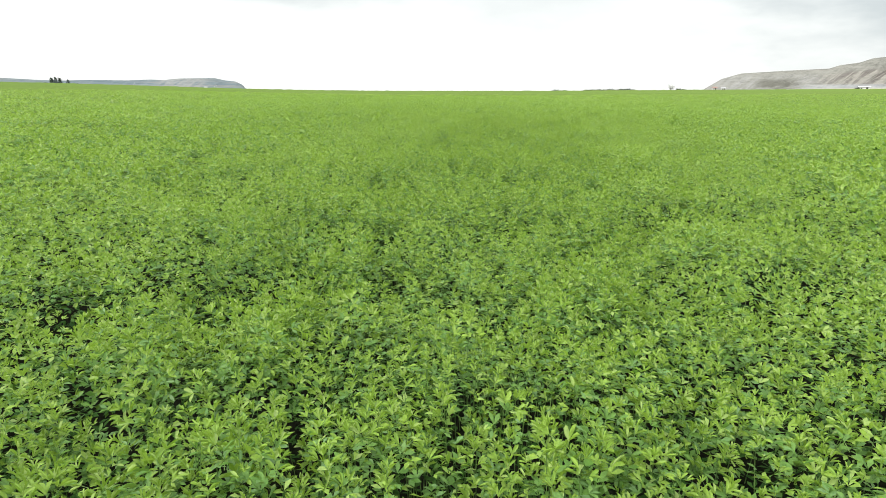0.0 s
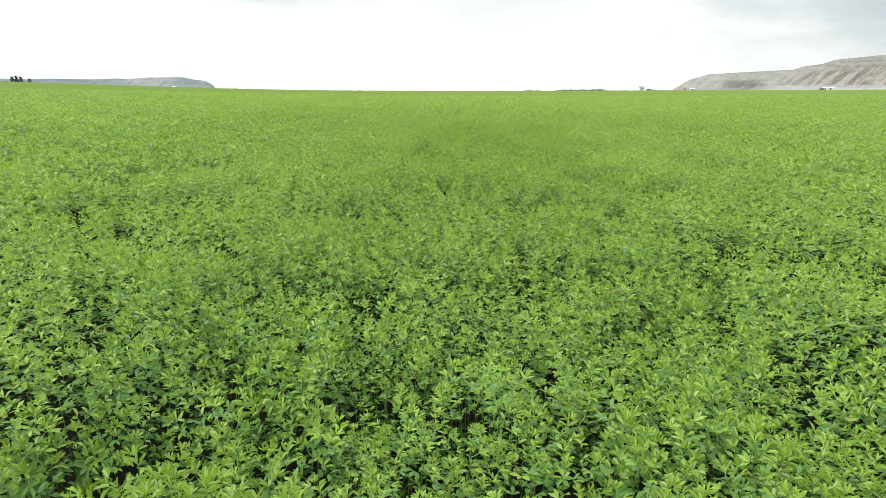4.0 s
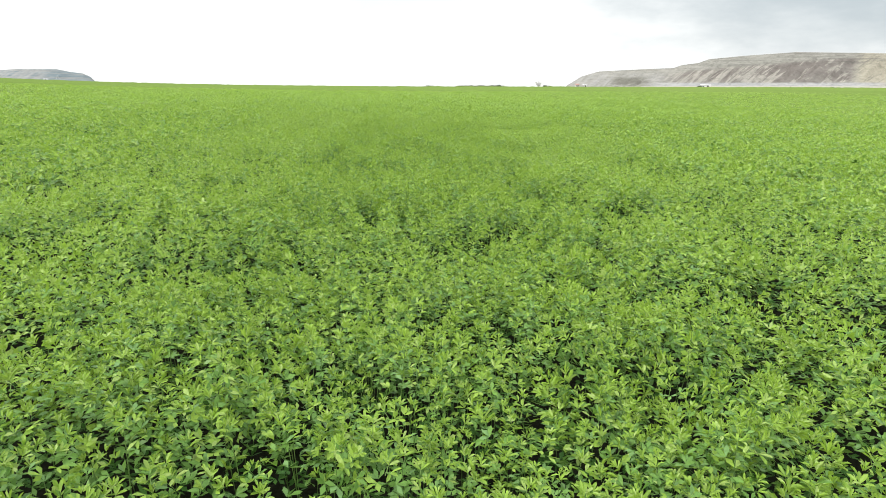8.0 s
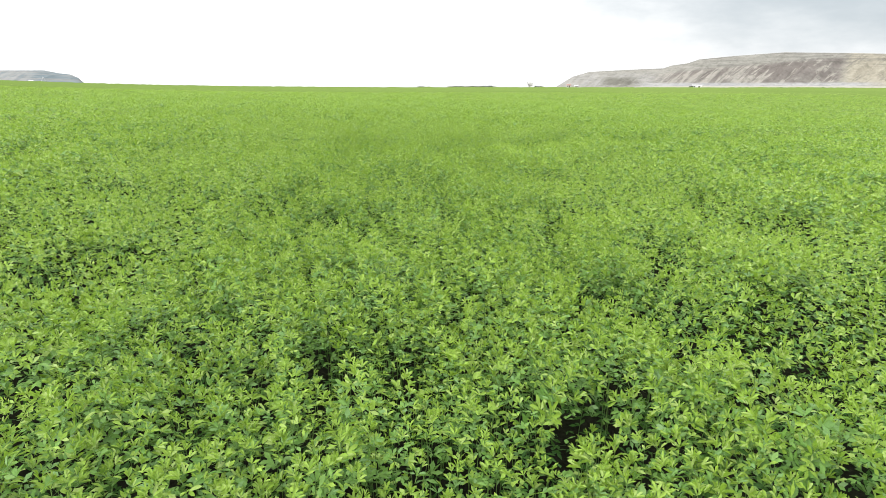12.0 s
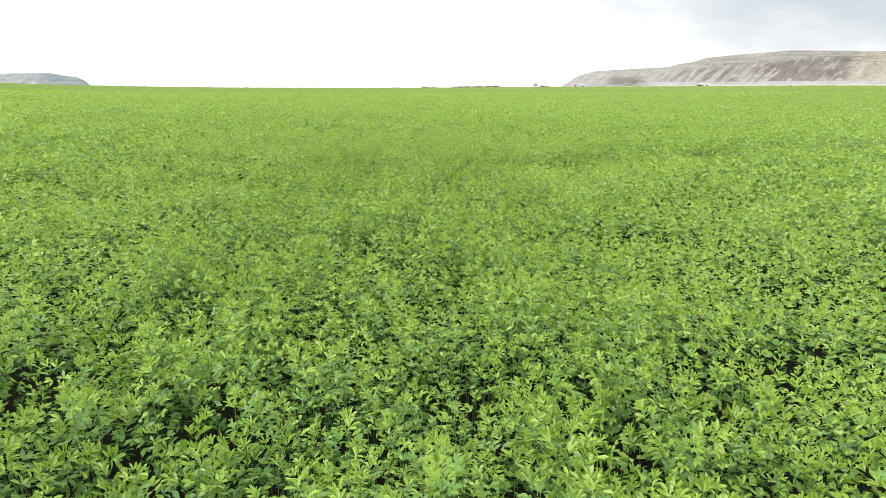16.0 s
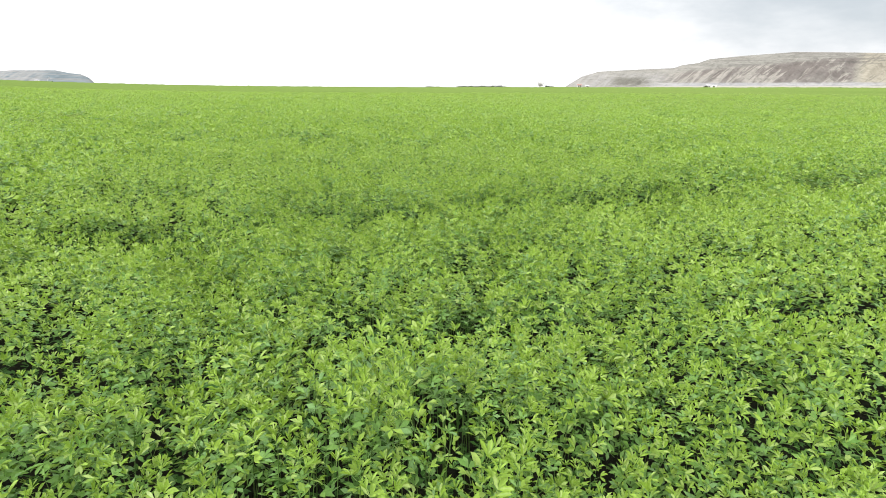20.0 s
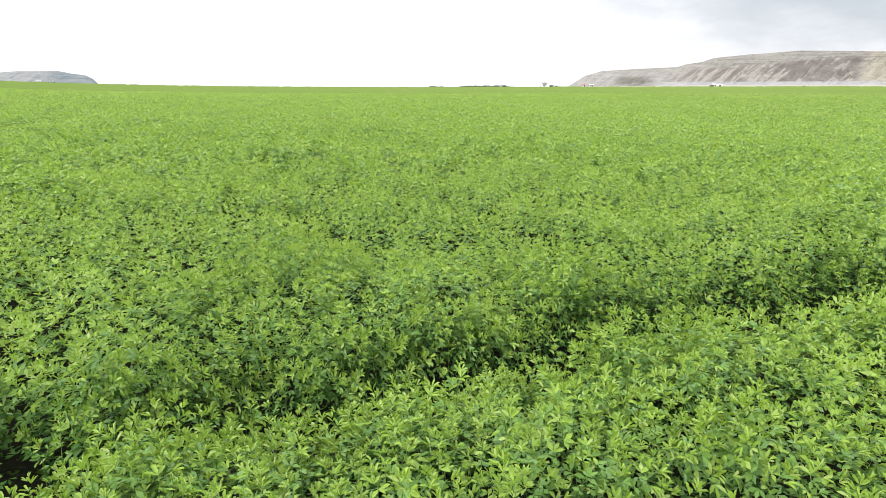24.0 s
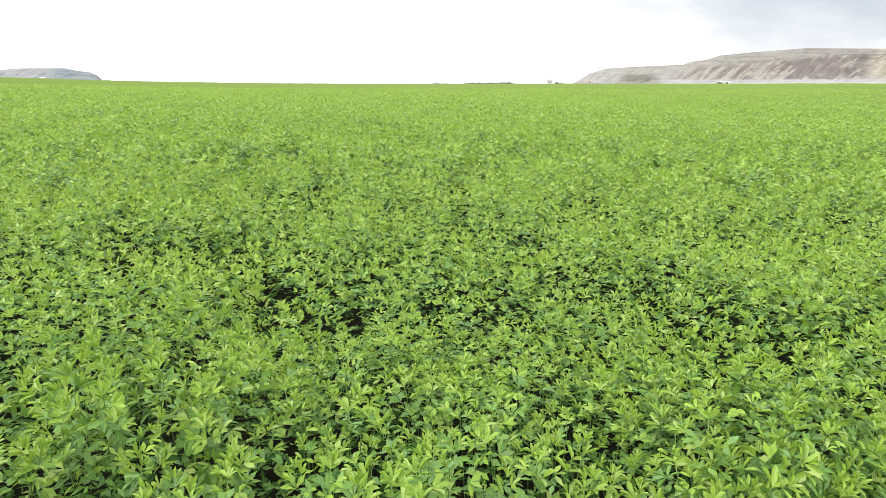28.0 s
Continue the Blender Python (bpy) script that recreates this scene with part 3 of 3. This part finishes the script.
sow_wall(31)
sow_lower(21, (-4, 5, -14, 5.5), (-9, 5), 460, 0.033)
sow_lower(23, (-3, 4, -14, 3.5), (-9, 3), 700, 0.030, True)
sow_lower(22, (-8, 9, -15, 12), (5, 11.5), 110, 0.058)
crop = tagged(new("alfalfa_crop", field.mesh("alfalfa_crop")), "dense leafy green alfalfa crop covering the field", "crop", kind="stuff")


def build_plants():
    """The plants under the flight line, each an object of its own."""
    rng = np.random.RandomState(77)
    meshes = []
    for _ in range(9):
        one = Leaves()
        made = [shoot(rng, 12, 0.0245, 6, 0.16, young=0.98) for _ in range(6)]
        n = 10
        a, d = np.arange(n) * 2.4 + rng.uniform(-0.3, 0.3, n), 0.118 * np.sqrt((np.arange(n) + 0.4) / n)
        x, y = d * np.cos(a), d * np.sin(a)
        z = CROP * rng.uniform(0.76, 1.12, n)
        one.shoots(rng, made, x, y, z, 0.2)
        one.stems(rng, x[::2] * 0.9, y[::2] * 0.9, z[::2], np.full(len(x[::2]), -0.01), 0.02)
        meshes.append(one.mesh("alfalfa_plant"))
    half, y0, y1 = PLANT_STRIP
    step = 0.19
    for j in range(int((y1 - y0) / step)):
        for i in range(4):
            y = y0 + (j + 0.5) * step + rng.uniform(-0.03, 0.03)
            x = float(strip_middle(y)) + (i - 1.5) * 2 * half / 4 + (0.09 if j % 2 else 0) - 0.045 + rng.uniform(-0.03, 0.03)
            if rut(np.array(x), np.array(y)) < 0.24:
                continue
            ob = new("plant", meshes[rng.randint(len(meshes))])
            tall = float(crop_top(np.array([x]), np.array([y]))[0]) / CROP
            s = rng.uniform(0.93, 1.07)
            ob.matrix_basis = pose(x, y, float(land(np.array(x), np.array(y))), rng.uniform(-5, 5), rng.uniform(-5, 5), rng.uniform(0, 360)) @ Matrix.Diagonal((s, s, tall, 1))
            ob.parent = crop


build_plants()

# the closed top of the crop farther out, below the shoots that stand out of it
for bearings, steps in ((np.linspace(-54, 46, 420), 210), (np.linspace(46, 306, 240), 130)):
    reach = np.concatenate([[0.0], np.geomspace(0.6, 8.6, 30), np.geomspace(9.0, FIELD_END + 16, steps - 30)])
    rr, bb = np.meshgrid(reach, np.radians(bearings), indexing="ij")
    gx, gy = 0.9 + rr * np.sin(bb), -14.9 + rr * np.cos(bb)
    away = np.where(on_the_way(gx, gy), nearness(gx, gy), 80.0)
    sunk = 0.30 - 0.17 * smooth(9, 13, away) - 0.08 * smooth(18, 45, away)
    gz = crop_top(gx, gy) - sunk + 0.03 * value_noise(gx, gy, 0.11, 8)
    gz = land(gx, gy) + np.where((rut(gx, gy) < 0.28) | (away < 7), -0.06, gz)
    under = grid_object("lower_leaves", gx, gy, gz, [CANOPY])
    under.parent = crop

# ---------------------------------------------------------------- hills


def hill(name, crest, near_r, far_r, steps, mat, gully, seed, label):
    """A flat-topped hill: crest gives bearing and height angle of its skyline; its face climbs from near_r to far_r."""
    at, el = np.array(crest).T
    b = np.linspace(at[0], at[-1], steps)
    v = np.linspace(0, 1.5, 46)
    vv, bbd = np.meshgrid(v, b, indexing="ij")
    r = near_r + (far_r - near_r) * vv
    x, y = r * np.sin(np.radians(bbd)), r * np.cos(np.radians(bbd))
    foot = land(x, y)
    eye_up = np.interp(bbd, at, el)
    crest_z = EYE + far_r * np.tan(np.radians(eye_up))
    # gullies run down the face at a slant
    slant = bbd - vv * 2.2
    cut = np.abs(value_noise(slant * 10, vv * 3, 8.0, seed)) * 0.8 + 0.6 * np.abs(value_noise(slant * 10, vv * 5, 2.8, seed + 1)) + 0.4 * np.abs(value_noise(slant * 10, vv * 7, 1.1, seed + 2))
    shape = smooth(0.0, 1.0, vv) * 0.55 + 0.45 * np.clip(vv, 0, 1) ** 0.8
    body = np.sin(np.clip(vv, 0, 1) * math.pi)
    up = np.maximum(crest_z - foot, 0)
    z = foot - 2 + (up + 2) * (shape - gully * cut * body)
    z = z + body * up * (0.035 * value_noise(slant * 40, vv * 30, 6.0, seed + 3) + 0.02 * np.sin(vv * 40 + 3 * value_noise(bbd, vv, 4.0, seed + 4)) * smooth(0.5, 0.8, vv))
    z = np.where(vv > 1, foot + up * (1 - 0.02 * (vv - 1)), z)
    ob = grid_object(name, x, y, z, [mat])
    return tagged(ob, label, "hill", kind="structure")


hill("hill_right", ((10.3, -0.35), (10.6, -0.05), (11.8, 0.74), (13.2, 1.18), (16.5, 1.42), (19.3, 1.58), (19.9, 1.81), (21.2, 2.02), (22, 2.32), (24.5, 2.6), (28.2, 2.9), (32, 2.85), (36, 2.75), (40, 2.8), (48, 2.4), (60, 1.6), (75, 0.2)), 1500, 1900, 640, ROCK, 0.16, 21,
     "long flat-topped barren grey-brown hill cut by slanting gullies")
hill("hill_left", ((-85, -0.4), (-70, 0.1), (-60, 0.2), (-50, 0.1), (-46.2, -0.07), (-44, -0.18), (-42.3, -0.2), (-41, -0.13), (-38, -0.12), (-36.3, -0.02), (-35.4, -0.04), (-34.1, 0.1), (-31.4, 0.18), (-30.5, 0.0), (-29.7, -0.08), (-29.2, -0.33), (-28.8, -0.8)), 2600, 2900, 500, ROCK_FAR_HAZE, 0.10, 31,
     "low hazy blue-grey mesa with a blunt end")

# ---------------------------------------------------------------- things at the end of the field


def flat_paint(name, dark, light, size, rough=0.8):
    def paint(add):
        where = add("ShaderNodeTexCoord").outputs["Object"]
        n = add("ShaderNodeTexNoise", Vector=where, Scale=size, Detail=5.0).outputs[0]
        return add("ShaderNodeBsdfPrincipled", Base_Color=ramp(add, n, (0.3, dark), (0.7, light)), Roughness=rough, Specular_IOR_Level=0.2).outputs[0]
    return material(name, paint)


NEEDLES = flat_paint("dark_needles", (0.010, 0.020, 0.012), (0.026, 0.045, 0.024), 1.5)
SHRUB = flat_paint("shrub_leaves", (0.035, 0.045, 0.022), (0.075, 0.085, 0.045), 1.0)
SHRUB_DARK = flat_paint("dark_shrub_leaves", (0.014, 0.022, 0.012), (0.035, 0.045, 0.024), 1.0)
TWIGS = flat_paint("grey_twigs", (0.30, 0.305, 0.29), (0.44, 0.445, 0.42), 1.2)
BARK = flat_paint("bark", (0.03, 0.025, 0.02), (0.07, 0.06, 0.05), 4.0)
WHITE_WALL = flat_paint("white_painted_wall", (0.50, 0.50, 0.48), (0.62, 0.62, 0.60), 0.8, 0.6)
GREY_ROOF = flat_paint("grey_metal_roof", (0.26, 0.26, 0.27), (0.38, 0.38, 0.39), 0.8, 0.5)
RED_ROOF = flat_paint("red_brown_roof", (0.16, 0.095, 0.08), (0.22, 0.14, 0.12), 0.8, 0.7)
GLASS_DARK = flat_paint("dark_window_glass", (0.02, 0.022, 0.025), (0.03, 0.033, 0.036), 1.0, 0.1)


def place(bearing, distance, eye_x=0.4, eye_y=-7.0):
    """A spot on the plain, by bearing and distance from the middle of the flight."""
    a = radians(bearing)
    x, y = eye_x + distance * math.sin(a), eye_y + distance * math.cos(a)
    return x, y, float(land(np.array(x), np.array(y)))


def part(name, bm, mat, parent, label=""):
    me = bpy.data.meshes.new(name)
    bm.to_mesh(me)
    bm.free()
    me.materials.append(mat)
    ob = new(name, me)
    ob.parent = parent
    if label:
        ob["label"] = label
    return ob


def tuft(points, size, seed):
    """Many small leaves round the given points."""
    rng = np.random.RandomState(seed)
    bm = bmesh.new()
    for p in points:
        a, b = rng.normal(0, 1, 3), rng.normal(0, 1, 3)
        a /= np.linalg.norm(a)
        b = np.cross(a, b)
        b /= np.linalg.norm(b)
        s = size * rng.uniform(0.6, 1.4)
        bm.faces.new([bm.verts.new(p + s * q) for q in (-a, b * 0.6, a, -b * 0.6)])
    return bm


def limb(bm, a, b, ra, rb, sides=6):
    a, b = Vector(a), Vector(b)
    q = (b - a).to_track_quat("Z", "Y")
    rings = []
    for end, r in ((a, ra), (b, rb)):
        rings.append([bm.verts.new(end + q @ Vector((r * math.cos(t), r * math.sin(t), 0))) for t in (2 * math.pi * i / sides for i in range(sides))])
    for i in range(sides):
        bm.faces.new((rings[0][i], rings[0][(i + 1) % sides], rings[1][(i + 1) % sides], rings[1][i]))
    bm.faces.new(rings[1])


def thing(name, at, label, category, group=""):
    ob = new(name)
    ob.location = at
    return tagged(ob, label, category, group)


def conifer(at, tall, wide, seed, label):
    rng = np.random.RandomState(seed)
    tree = thing("conifer_tree", at, label, "tree", "conifers by the far fence line")
    bm = bmesh.new()
    limb(bm, (0, 0, -0.3), (0, 0, tall * 0.9), tall * 0.022, 0.02)
    part("trunk", bm, BARK, tree)
    pts = []
    for k in range(16):
        u = 0.12 + 0.80 * k / 15
        a, out = k * 2.4, wide * (0.62 - 0.42 * u ** 2) * rng.uniform(0.5, 1.1)
        c = np.array([out * math.cos(a), out * math.sin(a), tall * u])
        pts += [c + rng.normal(0, 1, 3) * (wide * 0.18, wide * 0.18, tall * 0.05) for _ in range(45)]
    part("crown", tuft(pts, tall * 0.045, seed), NEEDLES, tree)


def shrub(at, wide, tall, seed, mat, label, name="shrub"):
    rng = np.random.RandomState(seed)
    bush = thing(name, at, label, "shrub", "shrubs at the field end")
    bm = bmesh.new()
    for k in range(5):
        a = k * 1.3
        limb(bm, (0.1 * math.cos(a), 0.1 * math.sin(a), -0.2), (wide * 0.3 * math.cos(a), wide * 0.3 * math.sin(a), tall * 0.6), 0.05, 0.015, 5)
    part("stem", bm, BARK, bush)
    pts = []
    for k in range(9):
        c = np.array([rng.uniform(-0.42, 0.42) * wide, rng.uniform(-0.3, 0.3) * wide, tall * rng.uniform(0.3, 0.72)])
        for _ in range(45):
            pts.append(c + rng.normal(0, 0.13, 3) * (wide, wide, tall))
    part("crown", tuft(pts, tall * 0.09, seed), mat, bush)


def bare_tree(at, tall, seed, label):
    rng = np.random.RandomState(seed)
    tree = thing("sparse_tree", at, label, "tree")
    bm = bmesh.new()
    limb(bm, (0, 0, -0.3), (0.1, 0, tall * 0.3), tall * 0.03, tall * 0.02)
    part("trunk", bm, BARK, tree)
    pts = []
    for k in range(14):
        a = k * 2.4
        out = rng.uniform(0.15, 0.48) * tall
        end = np.array([out * math.cos(a), out * math.sin(a), tall * rng.uniform(0.38, 0.88)])
        bm = bmesh.new()
        limb(bm, (0.1, 0, tall * 0.28), end, tall * 0.012, 0.02, 5)
        part("limb", bm, TWIGS, tree)
        root = np.array([0.1, 0, tall * 0.28])
        pts += [root + (end - root) * rng.uniform(0.45, 1.05) + rng.normal(0, 0.07, 3) * tall for _ in range(80)]
    part("crown", tuft(pts, tall * 0.035, seed), TWIGS, tree)


def box(bm, x0, x1, y0, y1, z0, z1):
    v = [bm.verts.new((x, y, z)) for x in (x0, x1) for y in (y0, y1) for z in (z0, z1)]
    for f in ((0, 1, 3, 2), (4, 6, 7, 5), (0, 4, 5, 1), (2, 3, 7, 6), (0, 2, 6, 4), (1, 5, 7, 3)):
        bm.faces.new([v[i] for i in f])


def house(name, at, turn, long, deep, eaves, ridge, roof_mat, label, category):
    home = thing(name, at, label, category)
    home.rotation_euler[2] = radians(turn)
    bm = bmesh.new()
    box(bm, -long / 2, long / 2, -deep / 2, deep / 2, -0.5, eaves)
    part("wall", bm, WHITE_WALL, home)
    bm = bmesh.new()
    e, d = long / 2 + 0.35, deep / 2 + 0.4
    v = [bm.verts.new(q) for q in ((-e, -d, eaves + 0.004), (e, -d, eaves + 0.004), (e, 0, ridge), (-e, 0, ridge), (-e, d, eaves + 0.004), (e, d, eaves + 0.004))]
    for f in ((0, 1, 2, 3), (3, 2, 5, 4), (0, 3, 4), (1, 5, 2), (0, 4, 5, 1)):
        bm.faces.new([v[i] for i in f])
    part("roof", bm, roof_mat, home)
    n = max(2, int(long / 2.6))
    for k in range(n):
        x = (k + 0.5) / n * long - long / 2
        bm = bmesh.new()
        if k == n // 2:
            box(bm, x - 0.4, x + 0.4, -deep / 2 - 0.03, -deep / 2 + 0.02, 0, min(2.05, eaves - 0.1))
            part("door", bm, BARK, home)
        else:
            box(bm, x - 0.3, x + 0.3, -deep / 2 - 0.03, -deep / 2 + 0.02, eaves * 0.45, eaves * 0.8)
            part("window", bm, GLASS_DARK, home)


# dark conifers far out beyond the rise
for k, (b, tall, wide) in enumerate(((-43.36, 5.9, 2.5), (-43.10, 6.6, 2.3), (-42.82, 6.1, 2.7), (-42.28, 4.6, 2.3))):
    conifer(place(b, 700), tall, wide, 40 + k, "dark green conifer in a small group on the plain")

# shrubs and trees along the end of the field
SHRUBS = ((-1.5, 300, 3.6, 1.1, 1), (-0.9, 300, 3.0, 0.9, 0), (4.55, 310, 3.4, 1.3, 1), (4.85, 320, 3.0, 1.2, 0), (8.8, 330, 2.2, 1.2, 1), (9.2, 330, 2.0, 1.0, 0), (28.4, 420, 1.8, 0.9, 1), (31.2, 430, 1.5, 0.8, 1),
          (-43.7, 690, 5.0, 1.6, 0), (-41.9, 690, 6.0, 1.5, 0), (21.72, 335, 1.6, 1.2, 0))
for k, (b, d, wide, tall, dark) in enumerate(SHRUBS):
    shrub(place(b, d), wide, tall * 1.25, 60 + k, SHRUB_DARK if dark else SHRUB, "low rounded dark green shrub" if dark else "low dusty green shrub")
for k in range(12):
    b = 1.0 + k * 0.27
    shrub(place(b, 340), 2.8, 1.15 + 0.25 * (k % 3), 90 + k, SHRUB, "low brown-green shrub in a long row")
bare_tree(place(8.15, 340), 3.6, 7, "pale grey sparse tree with a thin crown")

# farm buildings
house("farm_building", place(22.15, 340), -22, 4.2, 3.0, 1.5, 1.9, GREY_ROOF, "low white farm building with a grey roof", "building")
house("shed", place(11.55, 430), -12, 2.2, 2.4, 1.8, 2.6, RED_ROOF, "small white shed with a red-brown roof", "shed")
house("shed", place(12.2, 430), -12, 2.2, 2.4, 1.6, 2.1, GREY_ROOF, "small white shed with a grey roof", "shed")
house("shed", place(-32.4, 400), 32, 1.5, 1.8, 1.0, 1.35, GREY_ROOF, "small white shed behind the rise of the field", "shed")


def pivot_tower(at, turn, tall, label):
    """One tower of a wheeled sprinkler line: a leaning frame on two wheels that holds up a length of pipe."""
    tower = thing("irrigation_tower", at, label, "irrigation tower", "towers of the sprinkler line")
    tower.rotation_euler[2] = radians(turn)
    half = tall * 0.42
    for side in (-1, 1):
        bm = bmesh.new()
        limb(bm, (side * half, 0, 0.45), (side * 0.12, 0, tall), 0.06, 0.05)
        part("leg", bm, STEEL, tower)
        bm = bmesh.new()
        limb(bm, (side * half, -0.14, 0.45), (side * half, 0.14, 0.45), 0.45, 0.45, 14)
        wheel = part("wheel", bm, RUBBER, tower)
        bm = bmesh.new()
        limb(bm, (side * half, -0.16, 0.45), (side * half, 0.16, 0.45), 0.2, 0.2, 10)
        part("rim", bm, STEEL, wheel)
    bm = bmesh.new()
    limb(bm, (-half, 0, 0.5), (half, 0, 0.5), 0.06, 0.06)
    part("crossbar", bm, STEEL, tower)
    bm = bmesh.new()
    limb(bm, (0, -2.2, tall), (0, 2.2, tall), 0.09, 0.09, 8)
    part("pipe", bm, STEEL, tower)


STEEL = flat_paint("galvanised_steel", (0.30, 0.31, 0.32), (0.42, 0.43, 0.44), 2.0, 0.45)
RUBBER = flat_paint("black_tyre", (0.015, 0.015, 0.015), (0.03, 0.03, 0.03), 3.0, 0.8)
pivot_tower(place(-31.6, 400), 40, 2.9, "pale galvanised tower of a wheeled sprinkler line")
pivot_tower(place(-37.8, 450), 40, 2.4, "pale galvanised tower of a wheeled sprinkler line")
